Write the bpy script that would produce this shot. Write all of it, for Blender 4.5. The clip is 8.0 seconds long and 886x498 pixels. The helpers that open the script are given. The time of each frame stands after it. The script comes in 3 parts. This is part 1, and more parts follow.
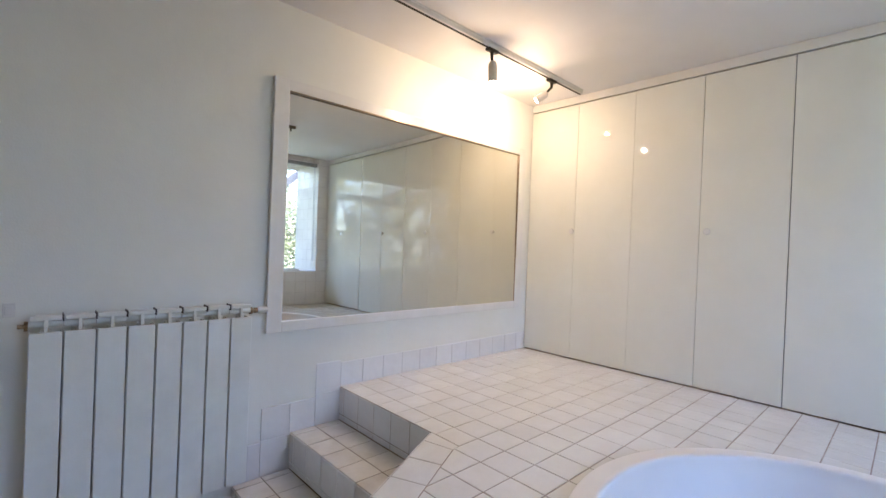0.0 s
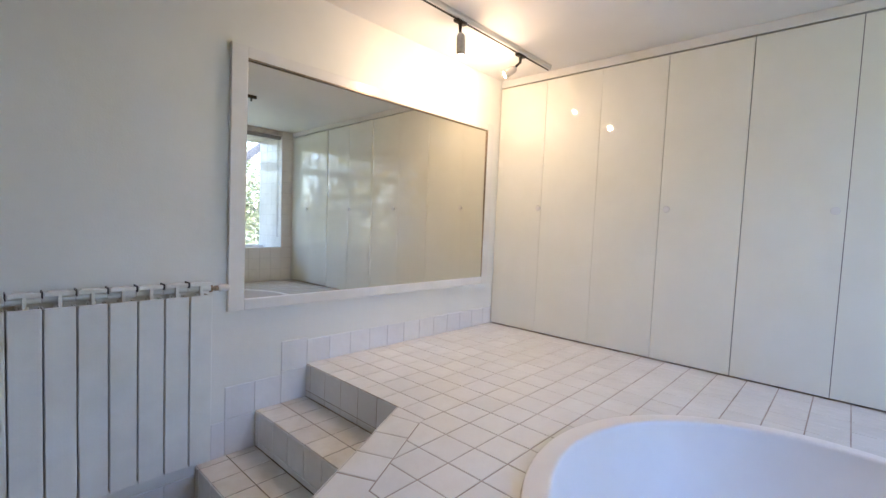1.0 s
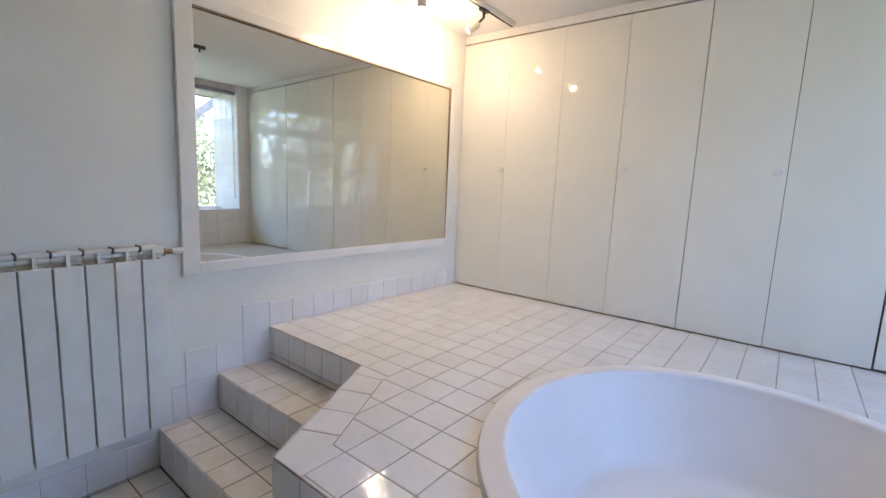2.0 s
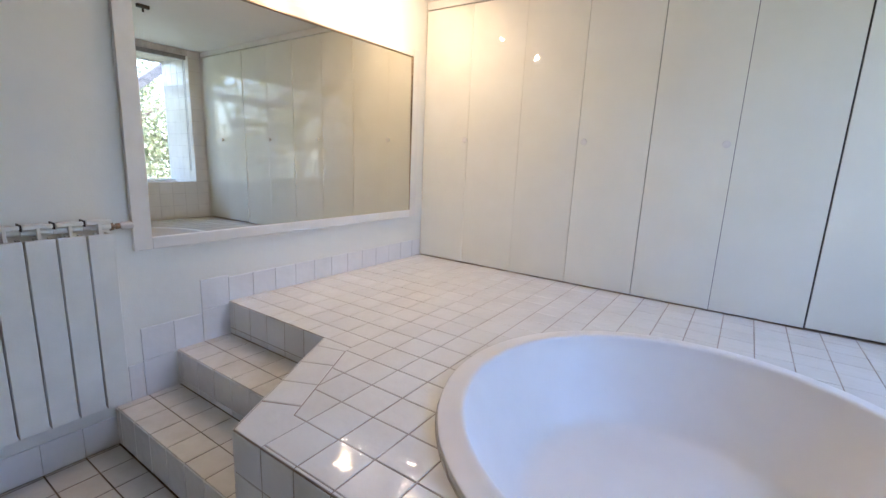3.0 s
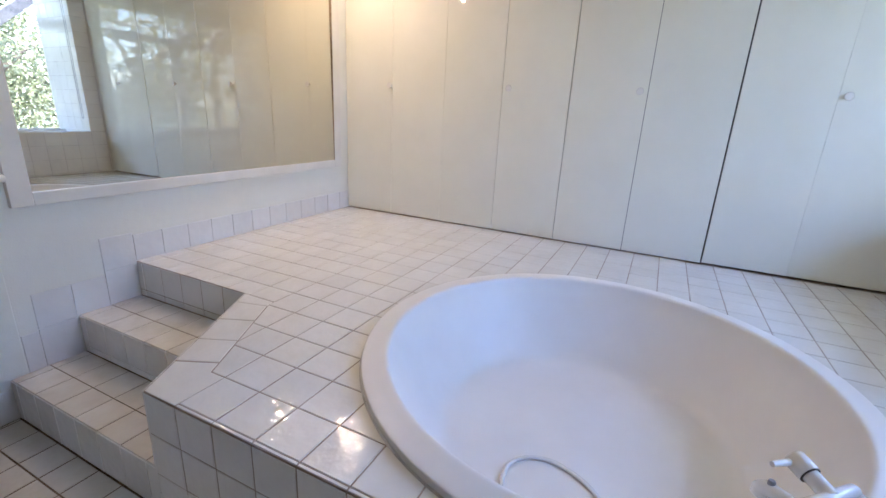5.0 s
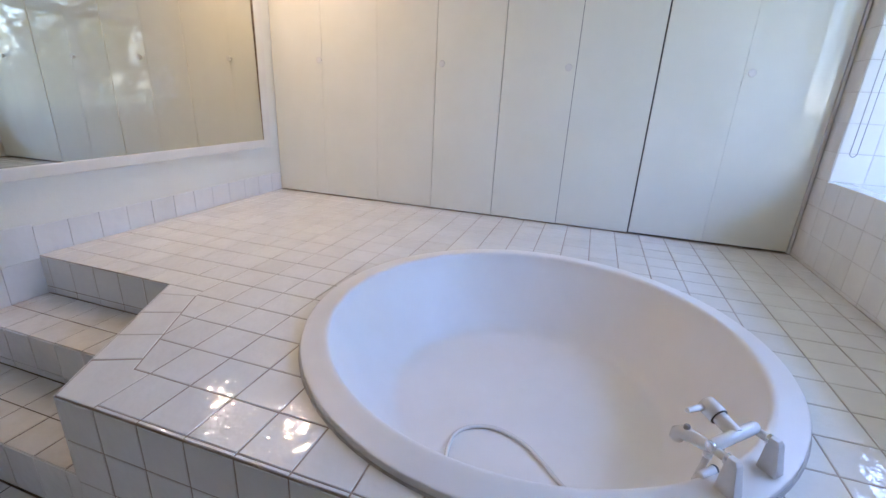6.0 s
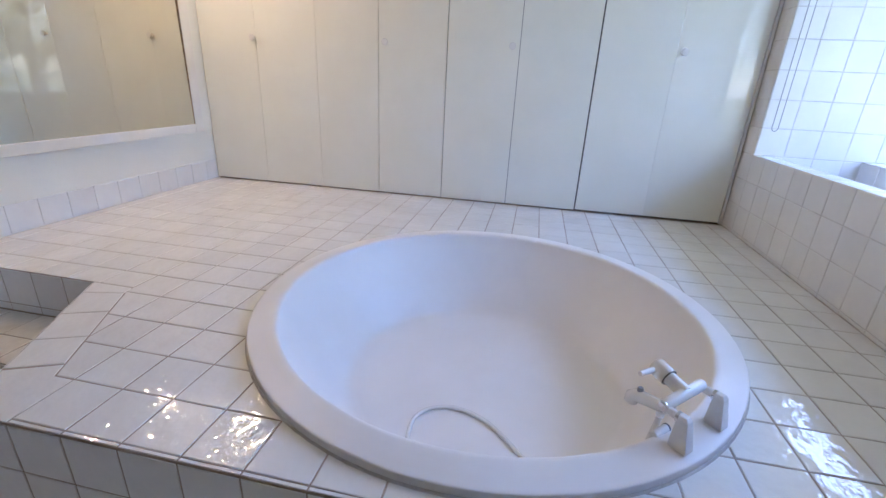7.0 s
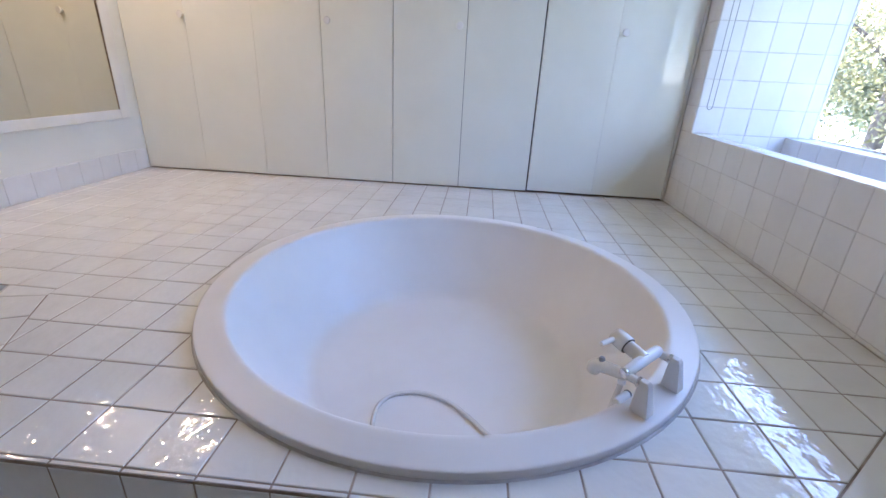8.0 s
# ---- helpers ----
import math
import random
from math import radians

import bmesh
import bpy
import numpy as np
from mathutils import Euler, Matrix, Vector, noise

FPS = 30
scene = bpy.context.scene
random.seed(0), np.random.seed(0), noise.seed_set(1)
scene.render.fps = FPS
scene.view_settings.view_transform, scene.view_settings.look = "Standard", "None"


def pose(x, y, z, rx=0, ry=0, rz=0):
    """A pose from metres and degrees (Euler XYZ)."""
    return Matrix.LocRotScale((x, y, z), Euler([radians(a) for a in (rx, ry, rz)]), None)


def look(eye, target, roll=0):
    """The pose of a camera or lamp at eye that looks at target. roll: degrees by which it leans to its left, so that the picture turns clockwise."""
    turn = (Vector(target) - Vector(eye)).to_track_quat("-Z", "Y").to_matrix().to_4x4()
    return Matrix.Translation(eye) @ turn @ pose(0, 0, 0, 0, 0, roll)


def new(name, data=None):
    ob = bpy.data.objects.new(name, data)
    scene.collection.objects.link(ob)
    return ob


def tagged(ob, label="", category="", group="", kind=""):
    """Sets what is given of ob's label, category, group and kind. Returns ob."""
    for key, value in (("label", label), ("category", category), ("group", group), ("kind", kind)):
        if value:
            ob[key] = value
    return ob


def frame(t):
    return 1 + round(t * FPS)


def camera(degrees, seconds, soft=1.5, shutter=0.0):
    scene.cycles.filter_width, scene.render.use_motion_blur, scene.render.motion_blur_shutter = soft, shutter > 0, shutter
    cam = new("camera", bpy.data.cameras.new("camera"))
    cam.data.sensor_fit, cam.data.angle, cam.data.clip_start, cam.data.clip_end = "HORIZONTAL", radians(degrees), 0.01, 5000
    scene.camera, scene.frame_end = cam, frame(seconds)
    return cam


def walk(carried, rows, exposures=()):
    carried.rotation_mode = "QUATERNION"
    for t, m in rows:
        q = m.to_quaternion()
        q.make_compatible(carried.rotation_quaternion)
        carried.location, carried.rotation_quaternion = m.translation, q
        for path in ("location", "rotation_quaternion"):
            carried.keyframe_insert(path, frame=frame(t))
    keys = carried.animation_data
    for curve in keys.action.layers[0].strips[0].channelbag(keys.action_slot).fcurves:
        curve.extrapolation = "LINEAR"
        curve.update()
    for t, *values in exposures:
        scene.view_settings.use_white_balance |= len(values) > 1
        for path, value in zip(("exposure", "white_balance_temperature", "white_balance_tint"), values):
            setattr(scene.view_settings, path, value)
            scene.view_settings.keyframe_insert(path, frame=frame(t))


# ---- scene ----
cam = camera(90.2, 8.0)
PATH = [
    (0, (-3.145, -2.286, 1.432), (-1.776, -0.828, 1.42), 2.3),
    (0.5, (-3.139, -2.288, 1.43), (-1.722, -0.878, 1.388), 2.3),
    (1, (-3.131, -2.29, 1.437), (-1.664, -0.936, 1.321), 2.5),
    (1.5, (-3.128, -2.299, 1.436), (-1.613, -1.009, 1.23), 2.6),
    (3, (-3.108, -2.355, 1.437), (-1.484, -1.259, 1.037), 2.6),
    (3.5, (-3.099, -2.373, 1.44), (-1.45, -1.336, 0.986), 2.7),
    (4, (-3.089, -2.383, 1.43), (-1.417, -1.406, 0.93), 2.7),
    (4.5, (-3.077, -2.397, 1.421), (-1.386, -1.478, 0.875), 2.7),
    (5.8, (-3.067, -2.422, 1.406), (-1.279, -1.805, 0.755), 3.0),
    (6, (-3.061, -2.426, 1.404), (-1.263, -1.855, 0.74), 2.9),
    (6.5, (-3.049, -2.42, 1.387), (-1.23, -1.957, 0.697), 2.9),
    (7, (-3.037, -2.415, 1.369), (-1.2, -2.065, 0.66), 2.8),
    (7.5, (-3.024, -2.405, 1.349), (-1.176, -2.162, 0.623), 2.8),
    (8, (-3.016, -2.395, 1.338), (-1.167, -2.262, 0.587), 2.8),
]
walk(cam, [(t, look(eye, target, roll)) for t, eye, target, roll in PATH], [(0.0, 4.47, 5480, 22), (1.5, 4.48, 5480, 22), (4.5, 4.5, 5450, 23), (8.0, 4.44, 5340, 24)])

# ---------------------------------------------------------------- world, sun, exposure
world = bpy.data.worlds.new("daylight")
scene.world = world
world.use_nodes = True
wn = world.node_tree.nodes
sky = wn.new("ShaderNodeTexSky")
sky.sky_type = "NISHITA"
sky.sun_disc = False
sky.sun_elevation = radians(52)
sky.sun_rotation = radians(83)
wn["Background"].inputs["Strength"].default_value = 0.15
world.node_tree.links.new(sky.outputs["Color"], wn["Background"].inputs["Color"])

sun = new("sun", bpy.data.lights.new("sun", "SUN"))
sun.data.energy, sun.data.angle, sun.data.color = 3.7, radians(0.5), (1.0, 0.95, 0.88)
sun.matrix_world = look((5.0, 0.6, 6.5), (0, 0, 0))

# ---------------------------------------------------------------- materials


def mat(name, color, rough=0.5, metal=0.0, coat=0.0, ior=1.5):
    m = bpy.data.materials.new(name)
    m.use_nodes = True
    b = m.node_tree.nodes["Principled BSDF"]
    b.inputs["Base Color"].default_value = (*color, 1)
    b.inputs["Roughness"].default_value = rough
    b.inputs["Metallic"].default_value = metal
    b.inputs["IOR"].default_value = ior
    b.inputs["Coat Weight"].default_value = coat
    return m


def add(m, kind, **sets):
    n = m.node_tree.nodes.new(kind)
    for key, value in sets.items():
        n.inputs[key].default_value = value
    return n


def link(m, a, b):
    m.node_tree.links.new(a, b)


def vary(m, dark, light, scale, detail=4.0, low=0.35, high=0.65, per_object=0.0):
    """Blotches between two colours, at real size, and a shift from object to object."""
    b = m.node_tree.nodes["Principled BSDF"]
    geo = add(m, "ShaderNodeNewGeometry")
    n = add(m, "ShaderNodeTexNoise", Scale=scale, Detail=detail, Roughness=0.6)
    link(m, geo.outputs["Position"], n.inputs["Vector"])
    r = add(m, "ShaderNodeMapRange")
    r.inputs["From Min"].default_value, r.inputs["From Max"].default_value = low, high
    link(m, n.outputs["Fac"], r.inputs["Value"])
    mix = add(m, "ShaderNodeMix")
    mix.data_type = "RGBA"
    mix.inputs["A"].default_value, mix.inputs["B"].default_value = (*dark, 1), (*light, 1)
    for s in mix.inputs:
        if s.type == "RGBA" and s.name == "A":
            s.default_value = (*dark, 1)
        if s.type == "RGBA" and s.name == "B":
            s.default_value = (*light, 1)
    link(m, r.outputs["Result"], mix.inputs["Factor"])
    out = [s for s in mix.outputs if s.type == "RGBA"][0]
    if per_object:
        info = add(m, "ShaderNodeObjectInfo")
        span = add(m, "ShaderNodeMapRange")
        span.inputs["To Min"].default_value, span.inputs["To Max"].default_value = 1 - per_object, 1.0
        link(m, info.outputs["Random"], span.inputs["Value"])
        hsv = add(m, "ShaderNodeHueSaturation")
        link(m, span.outputs["Result"], hsv.inputs["Value"])
        link(m, out, hsv.inputs["Color"])
        out = hsv.outputs["Color"]
    link(m, out, b.inputs["Base Color"])
    return geo


def relief(m, geo, layers):
    """Bump in layers of (noise scale, height in metres)."""
    b = m.node_tree.nodes["Principled BSDF"]
    last = None
    for scale, height in layers:
        n = add(m, "ShaderNodeTexNoise", Scale=scale, Detail=2.0)
        link(m, geo.outputs["Position"], n.inputs["Vector"])
        bump = add(m, "ShaderNodeBump", Distance=height, Strength=1.0)
        link(m, n.outputs["Fac"], bump.inputs["Height"])
        if last:
            link(m, last.outputs["Normal"], bump.inputs["Normal"])
        last = bump
    link(m, last.outputs["Normal"], b.inputs["Normal"])


M = {}
M["paint"] = mat("wall_paint", (0.8, 0.8, 0.77), 0.55)
relief(M["paint"], vary(M["paint"], (0.79, 0.79, 0.725), (0.83, 0.83, 0.77), 2.2), [(140, 0.0006), (9, 0.002)])
M["ceiling"] = mat("ceiling_paint", (0.8, 0.79, 0.77), 0.7)
relief(M["ceiling"], vary(M["ceiling"], (0.77, 0.76, 0.74), (0.81, 0.8, 0.78), 1.5), [(120, 0.0005)])
M["trim"] = mat("satin_trim", (0.8, 0.79, 0.75), 0.3)
relief(M["trim"], vary(M["trim"], (0.76, 0.75, 0.7), (0.81, 0.8, 0.76), 6), [(60, 0.0004)])
M["door"] = mat("lacquered_door", (0.78, 0.77, 0.73), 0.035, ior=1.46)
relief(M["door"], vary(M["door"], (0.825, 0.825, 0.735), (0.855, 0.855, 0.77), 3, per_object=0.03), [(1.3, 0.0007), (9, 0.00006)])
M["tile"] = mat("glazed_floor_tile", (0.8, 0.785, 0.76), 0.035)
relief(M["tile"], vary(M["tile"], (0.79, 0.775, 0.73), (0.84, 0.83, 0.79), 5, per_object=0.05), [(21, 0.0021), (65, 0.00025)])
M["wall_tile"] = mat("glazed_wall_tile", (0.78, 0.77, 0.76), 0.12)
relief(M["wall_tile"], vary(M["wall_tile"], (0.8, 0.795, 0.775), (0.85, 0.845, 0.825), 4, per_object=0.04), [(16, 0.0022)])
M["dark_grout"] = mat("dark_stained_grout", (0.12, 0.08, 0.06), 0.9)
relief(M["dark_grout"], vary(M["dark_grout"], (0.05, 0.035, 0.025), (0.22, 0.16, 0.11), 9), [(300, 0.001)])
M["step_tile"] = mat("worn_step_tile", (0.74, 0.71, 0.66), 0.18)
relief(M["step_tile"], vary(M["step_tile"], (0.71, 0.675, 0.61), (0.81, 0.785, 0.735), 7, per_object=0.08), [(22, 0.003), (200, 0.0003)])
M["grout"] = mat("stained_grout", (0.3, 0.24, 0.19), 0.9)
relief(M["grout"], vary(M["grout"], (0.2, 0.15, 0.115), (0.5, 0.42, 0.35), 7, low=0.3, high=0.7), [(300, 0.001)])
M["pale_grout"] = mat("pale_grout", (0.6, 0.57, 0.55), 0.9)
vary(M["pale_grout"], (0.5, 0.47, 0.45), (0.72, 0.7, 0.68), 8)
M["tub"] = mat("tub_acrylic", (0.82, 0.8, 0.78), 0.4)
relief(M["tub"], vary(M["tub"], (0.8, 0.775, 0.745), (0.835, 0.815, 0.79), 3), [(4, 0.0006)])
M["enamel"] = mat("radiator_enamel", (0.78, 0.79, 0.76), 0.32)
relief(M["enamel"], vary(M["enamel"], (0.78, 0.785, 0.72), (0.83, 0.835, 0.77), 8), [(120, 0.0003)])
# near-black colour that stands for shade in gaps and slots
M["dark"] = mat("gap_shade", (0.03, 0.03, 0.03), 0.8)
vary(M["dark"], (0.02, 0.02, 0.02), (0.05, 0.045, 0.04), 20)
M["black"] = mat("black_plastic", (0.02, 0.018, 0.016), 0.4)
vary(M["black"], (0.015, 0.014, 0.012), (0.03, 0.027, 0.024), 60)
M["white_plastic"] = mat("white_plastic", (0.8, 0.79, 0.76), 0.22)
vary(M["white_plastic"], (0.76, 0.75, 0.72), (0.81, 0.8, 0.77), 25)
M["lamp_body"] = mat("lamp_body", (0.62, 0.6, 0.56), 0.4)
vary(M["lamp_body"], (0.58, 0.56, 0.52), (0.66, 0.64, 0.6), 40)
M["chrome"] = mat("chrome", (0.75, 0.75, 0.76), 0.12, metal=1.0)
vary(M["chrome"], (0.6, 0.6, 0.6), (0.8, 0.8, 0.8), 90)
M["brass"] = mat("dull_brass", (0.35, 0.26, 0.17), 0.35, metal=1.0)
vary(M["brass"], (0.22, 0.16, 0.11), (0.42, 0.33, 0.22), 90)
M["mirror"] = mat("mirror_silver", (0.75, 0.735, 0.655), 0.0, metal=1.0)
M["beam"] = mat("grey_timber", (0.1, 0.1, 0.1), 0.8)
vary(M["beam"], (0.07, 0.07, 0.075), (0.16, 0.155, 0.15), 6)
M["grass"] = mat("grass", (0.08, 0.12, 0.04), 0.9)
vary(M["grass"], (0.06, 0.075, 0.035), (0.13, 0.14, 0.08), 1.5)
M["render"] = mat("outer_render", (0.7, 0.68, 0.64), 0.9)
vary(M["render"], (0.62, 0.6, 0.56), (0.74, 0.72, 0.68), 3)
M["bark"] = mat("bark", (0.12, 0.09, 0.07), 0.9)
vary(M["bark"], (0.07, 0.055, 0.04), (0.18, 0.14, 0.11), 9)
M["blind"] = mat("blind_metal", (0.3, 0.31, 0.33), 0.4)
vary(M["blind"], (0.26, 0.27, 0.29), (0.34, 0.35, 0.37), 30)


def leaf_mat(name, dark, light):
    m = mat(name, dark, 0.3)
    b = m.node_tree.nodes["Principled BSDF"]
    geo = add(m, "ShaderNodeNewGeometry")
    ramp = add(m, "ShaderNodeValToRGB")
    ramp.color_ramp.elements[0].color, ramp.color_ramp.elements[1].color = (*dark, 1), (*light, 1)
    link(m, geo.outputs["Random Per Island"], ramp.inputs["Fac"])
    link(m, ramp.outputs["Color"], b.inputs["Base Color"])
    b.inputs["Transmission Weight"].default_value = 0.0
    thin = add(m, "ShaderNodeBsdfTranslucent")
    link(m, ramp.outputs["Color"], thin.inputs["Color"])
    mixed = add(m, "ShaderNodeMixShader", Fac=0.5)
    link(m, b.outputs["BSDF"], mixed.inputs[1])
    link(m, thin.outputs["BSDF"], mixed.inputs[2])
    link(m, mixed.outputs["Shader"], m.node_tree.nodes["Material Output"].inputs["Surface"])
    return m


M["leaf"] = leaf_mat("leaves", (0.1, 0.12, 0.06), (0.26, 0.28, 0.17))
M["leaf_gold"] = leaf_mat("golden_leaves", (0.17, 0.16, 0.06), (0.4, 0.36, 0.17))

M["glass"] = bpy.data.materials.new("window_glass")
M["glass"].use_nodes = True
gn = M["glass"].node_tree
gn.nodes.remove(gn.nodes["Principled BSDF"])
g_clear, g_gloss, g_mix, g_face, g_pow, g_sum = (gn.nodes.new(k) for k in ("ShaderNodeBsdfTransparent", "ShaderNodeBsdfGlossy", "ShaderNodeMixShader", "ShaderNodeLayerWeight", "ShaderNodeMath", "ShaderNodeMath"))
g_pow.operation, g_sum.operation = "POWER", "MULTIPLY_ADD"
g_pow.inputs[1].default_value = 5.0
g_sum.inputs[1].default_value, g_sum.inputs[2].default_value = 0.8, 0.03
gn.links.new(g_face.outputs["Facing"], g_pow.inputs[0])
gn.links.new(g_pow.outputs[0], g_sum.inputs[0])
g_gloss.inputs["Roughness"].default_value = 0.0
gn.links.new(g_sum.outputs[0], g_mix.inputs["Fac"])
gn.links.new(g_clear.outputs["BSDF"], g_mix.inputs[1])
gn.links.new(g_gloss.outputs["BSDF"], g_mix.inputs[2])
gn.links.new(g_mix.outputs["Shader"], gn.nodes["Material Output"].inputs["Surface"])

M["bulb"] = bpy.data.materials.new("lit_bulb")
M["bulb"].use_nodes = True
bb = M["bulb"].node_tree.nodes["Principled BSDF"]
bb.inputs["Emission Color"].default_value = (1.0, 0.78, 0.5, 1)
bb.inputs["Emission Strength"].default_value = 22.0

# ---------------------------------------------------------------- mesh helpers


def finish(name, bm, material, smooth=False):
    bmesh.ops.recalc_face_normals(bm, faces=bm.faces[:])
    me = bpy.data.meshes.new(name)
    bm.to_mesh(me)
    bm.free()
    me.materials.append(material)
    if smooth:
        me.shade_smooth()
        me.set_sharp_from_angle(angle=radians(40))
    return me


def thing(name, at, label, category, group="", kind=""):
    ob = new(name)
    ob.location = at
    ob.empty_display_size = 0.1
    return tagged(ob, label, category, group, kind)


def part(name, bm, material, parent, label="", smooth=False):
    """One mesh, written in world metres, under a thing or a part."""
    ob = new(name, finish(name, bm, material, smooth))
    ob.parent = parent
    ob.matrix_parent_inverse = Matrix.Translation(-parent.location) if not parent.parent else Matrix.Identity(4)
    if label:
        ob["label"] = label
    return ob


def whole(name, bm, material, label, category, kind="", smooth=False):
    return tagged(new(name, finish(name, bm, material, smooth)), label, category, "", kind)


def box(bm, x0, x1, y0, y1, z0, z1, bevel=0.0, segs=2):
    m = Matrix.LocRotScale(((x0 + x1) / 2, (y0 + y1) / 2, (z0 + z1) / 2), None, (abs(x1 - x0), abs(y1 - y0), abs(z1 - z0)))
    vs = bmesh.ops.create_cube(bm, size=1.0, matrix=m)["verts"]
    if bevel:
        es = {e for v in vs for e in v.link_edges}
        bmesh.ops.bevel(bm, geom=list(es), offset=bevel, segments=segs, affect="EDGES", profile=0.5)
    return bm


def tube(bm, path, radius, sides=12, caps=True):
    """A round bar along points; radius is one number or one for each point."""
    path = [Vector(p) for p in path]
    radii = radius if isinstance(radius, (list, tuple)) else [radius] * len(path)
    rings, side = [], None
    for i, p in enumerate(path):
        d = (path[min(i + 1, len(path) - 1)] - path[max(i - 1, 0)]).normalized()
        if side is None:
            side = d.orthogonal().normalized()
        side = (side - d * side.dot(d)).normalized()
        up = d.cross(side)
        rings.append([bm.verts.new(p + radii[i] * (side * math.cos(a) + up * math.sin(a))) for a in (2 * math.pi * k / sides for k in range(sides))])
    for a, b in zip(rings, rings[1:]):
        for k in range(sides):
            bm.faces.new((a[k], a[(k + 1) % sides], b[(k + 1) % sides], b[k]))
    if caps:
        bm.faces.new(rings[0][::-1])
        bm.faces.new(rings[-1])
    return bm


def lathe(bm, profile, centre, steps=96):
    """Turns (radius, z) points round an upright axis."""
    rings = []
    for r, z in profile:
        if r < 1e-6:
            rings.append([bm.verts.new((centre[0], centre[1], z))])
        else:
            rings.append([bm.verts.new((centre[0] + r * math.cos(a), centre[1] + r * math.sin(a), z)) for a in (2 * math.pi * k / steps for k in range(steps))])
    for a, b in zip(rings, rings[1:]):
        for k in range(steps):
            q = (k + 1) % steps
            if len(b) == 1:
                bm.faces.new((a[k], a[q], b[0]))
            else:
                bm.faces.new((a[k], a[q], b[q], b[k]))
    return bm


def beam_box(bm, a, b, w, h, bevel=0.005):
    """A square bar from a to b."""
    a, b = Vector(a), Vector(b)
    d = (b - a)
    m = Matrix.Translation((a + b) / 2) @ d.to_track_quat("X", "Z").to_matrix().to_4x4() @ Matrix.Diagonal((d.length, w, h, 1))
    vs = bmesh.ops.create_cube(bm, size=1.0, matrix=m)["verts"]
    if bevel:
        bmesh.ops.bevel(bm, geom=list({e for v in vs for e in v.link_edges}), offset=bevel, segments=2, affect="EDGES", profile=0.5)
    return bm


# tiles: convex pieces laid on a plane
def clip(poly, planes):
    """Cuts a convex polygon by half planes (a, b, c): keeps a*x + b*y <= c."""
    for a, b, c in planes:
        out = []
        for i, p in enumerate(poly):
            q = poly[(i + 1) % len(poly)]
            dp, dq = a * p[0] + b * p[1] - c, a * q[0] + b * q[1] - c
            if dp <= 0:
                out.append(p)
            if (dp < 0 < dq) or (dq < 0 < dp):
                s = dp / (dp - dq)
                out.append((p[0] + s * (q[0] - p[0]), p[1] + s * (q[1] - p[1])))
        poly = out
        if len(poly) < 3:
            return []
    return poly


def area(poly):
    return 0.5 * sum(p[0] * q[1] - q[0] * p[1] for p, q in zip(poly, poly[1:] + poly[:1]))


TILE_MESHES = {}


def shrink(poly, d):
    """Moves each side of a convex polygon, counterclockwise, inwards by d."""
    planes = []
    for p, q in zip(poly, poly[1:] + poly[:1]):
        ex, ey = q[0] - p[0], q[1] - p[1]
        n = math.hypot(ex, ey)
        if n > 1e-6:
            planes.append((ey / n, -ex / n, (ey * p[0] - ex * p[1]) / n - d))
    return clip(poly, planes)


def tile_mesh(poly, thick, material):
    key = (material.name, thick, tuple((round(x, 4), round(y, 4)) for x, y in poly))
    if key not in TILE_MESHES:
        top = shrink(poly, 0.002)
        n = len(poly)
        if len(top) != n or area(top) < 0.8 * area(poly):
            top = [(x * 0.97, y * 0.97) for x, y in poly]
        verts = [(x, y, -0.006) for x, y in poly] + [(x, y, thick - 0.0011) for x, y in poly] + [(x, y, thick) for x, y in top]
        faces = [tuple(range(2 * n, 3 * n))]
        for r in (0, n):
            faces += [(r + i, r + (i + 1) % n, r + n + (i + 1) % n, r + n + i) for i in range(n)]
        me = bpy.data.meshes.new("tile")
        me.from_pydata(verts, [], faces)
        me.materials.append(material)
        TILE_MESHES[key] = me
    return TILE_MESHES[key]


rng = random.Random(7)


def lay(parent, origin, u, v, polys, material, joint=0.0045, thick=0.0022, tilt=0.2):
    """Lays tiles with the outlines polys, in metres along u and v from the origin."""
    u, v = Vector(u), Vector(v)
    n = u.cross(v)
    base = Matrix((u, v, n)).transposed().to_4x4()
    for poly in polys:
        if len(poly) < 3 or abs(area(poly)) < 2e-4:
            continue
        if area(poly) < 0:
            poly = poly[::-1]
        poly = shrink(poly, joint / 2) if joint else poly
        if len(poly) < 3 or area(poly) < 1.5e-4:
            continue
        cx, cy = sum(p[0] for p in poly) / len(poly), sum(p[1] for p in poly) / len(poly)
        ob = new("tile", tile_mesh([(x - cx, y - cy) for x, y in poly], thick, material))
        ob.parent = parent
        ob.matrix_parent_inverse = Matrix.Translation(-parent.location)
        at = Vector(origin) + u * cx + v * cy + n * rng.uniform(-0.0004, 0.0004)
        ob.matrix_basis = Matrix.Translation(at) @ base @ pose(0, 0, 0, rng.uniform(-tilt, tilt), rng.uniform(-tilt, tilt), 0)


def cuts(a, b, start, pitch):
    """Joints from a to b on a grid through start, with both ends."""
    k = math.ceil((a - start) / pitch + 0.02)
    out = [a]
    while start + k * pitch < b - 0.003:
        out.append(start + k * pitch)
        k += 1
    return out + [b]


def grid(us, vs):
    return [[(a, c), (b, c), (b, d), (a, d)] for a, b in zip(us, us[1:]) for c, d in zip(vs, vs[1:])]


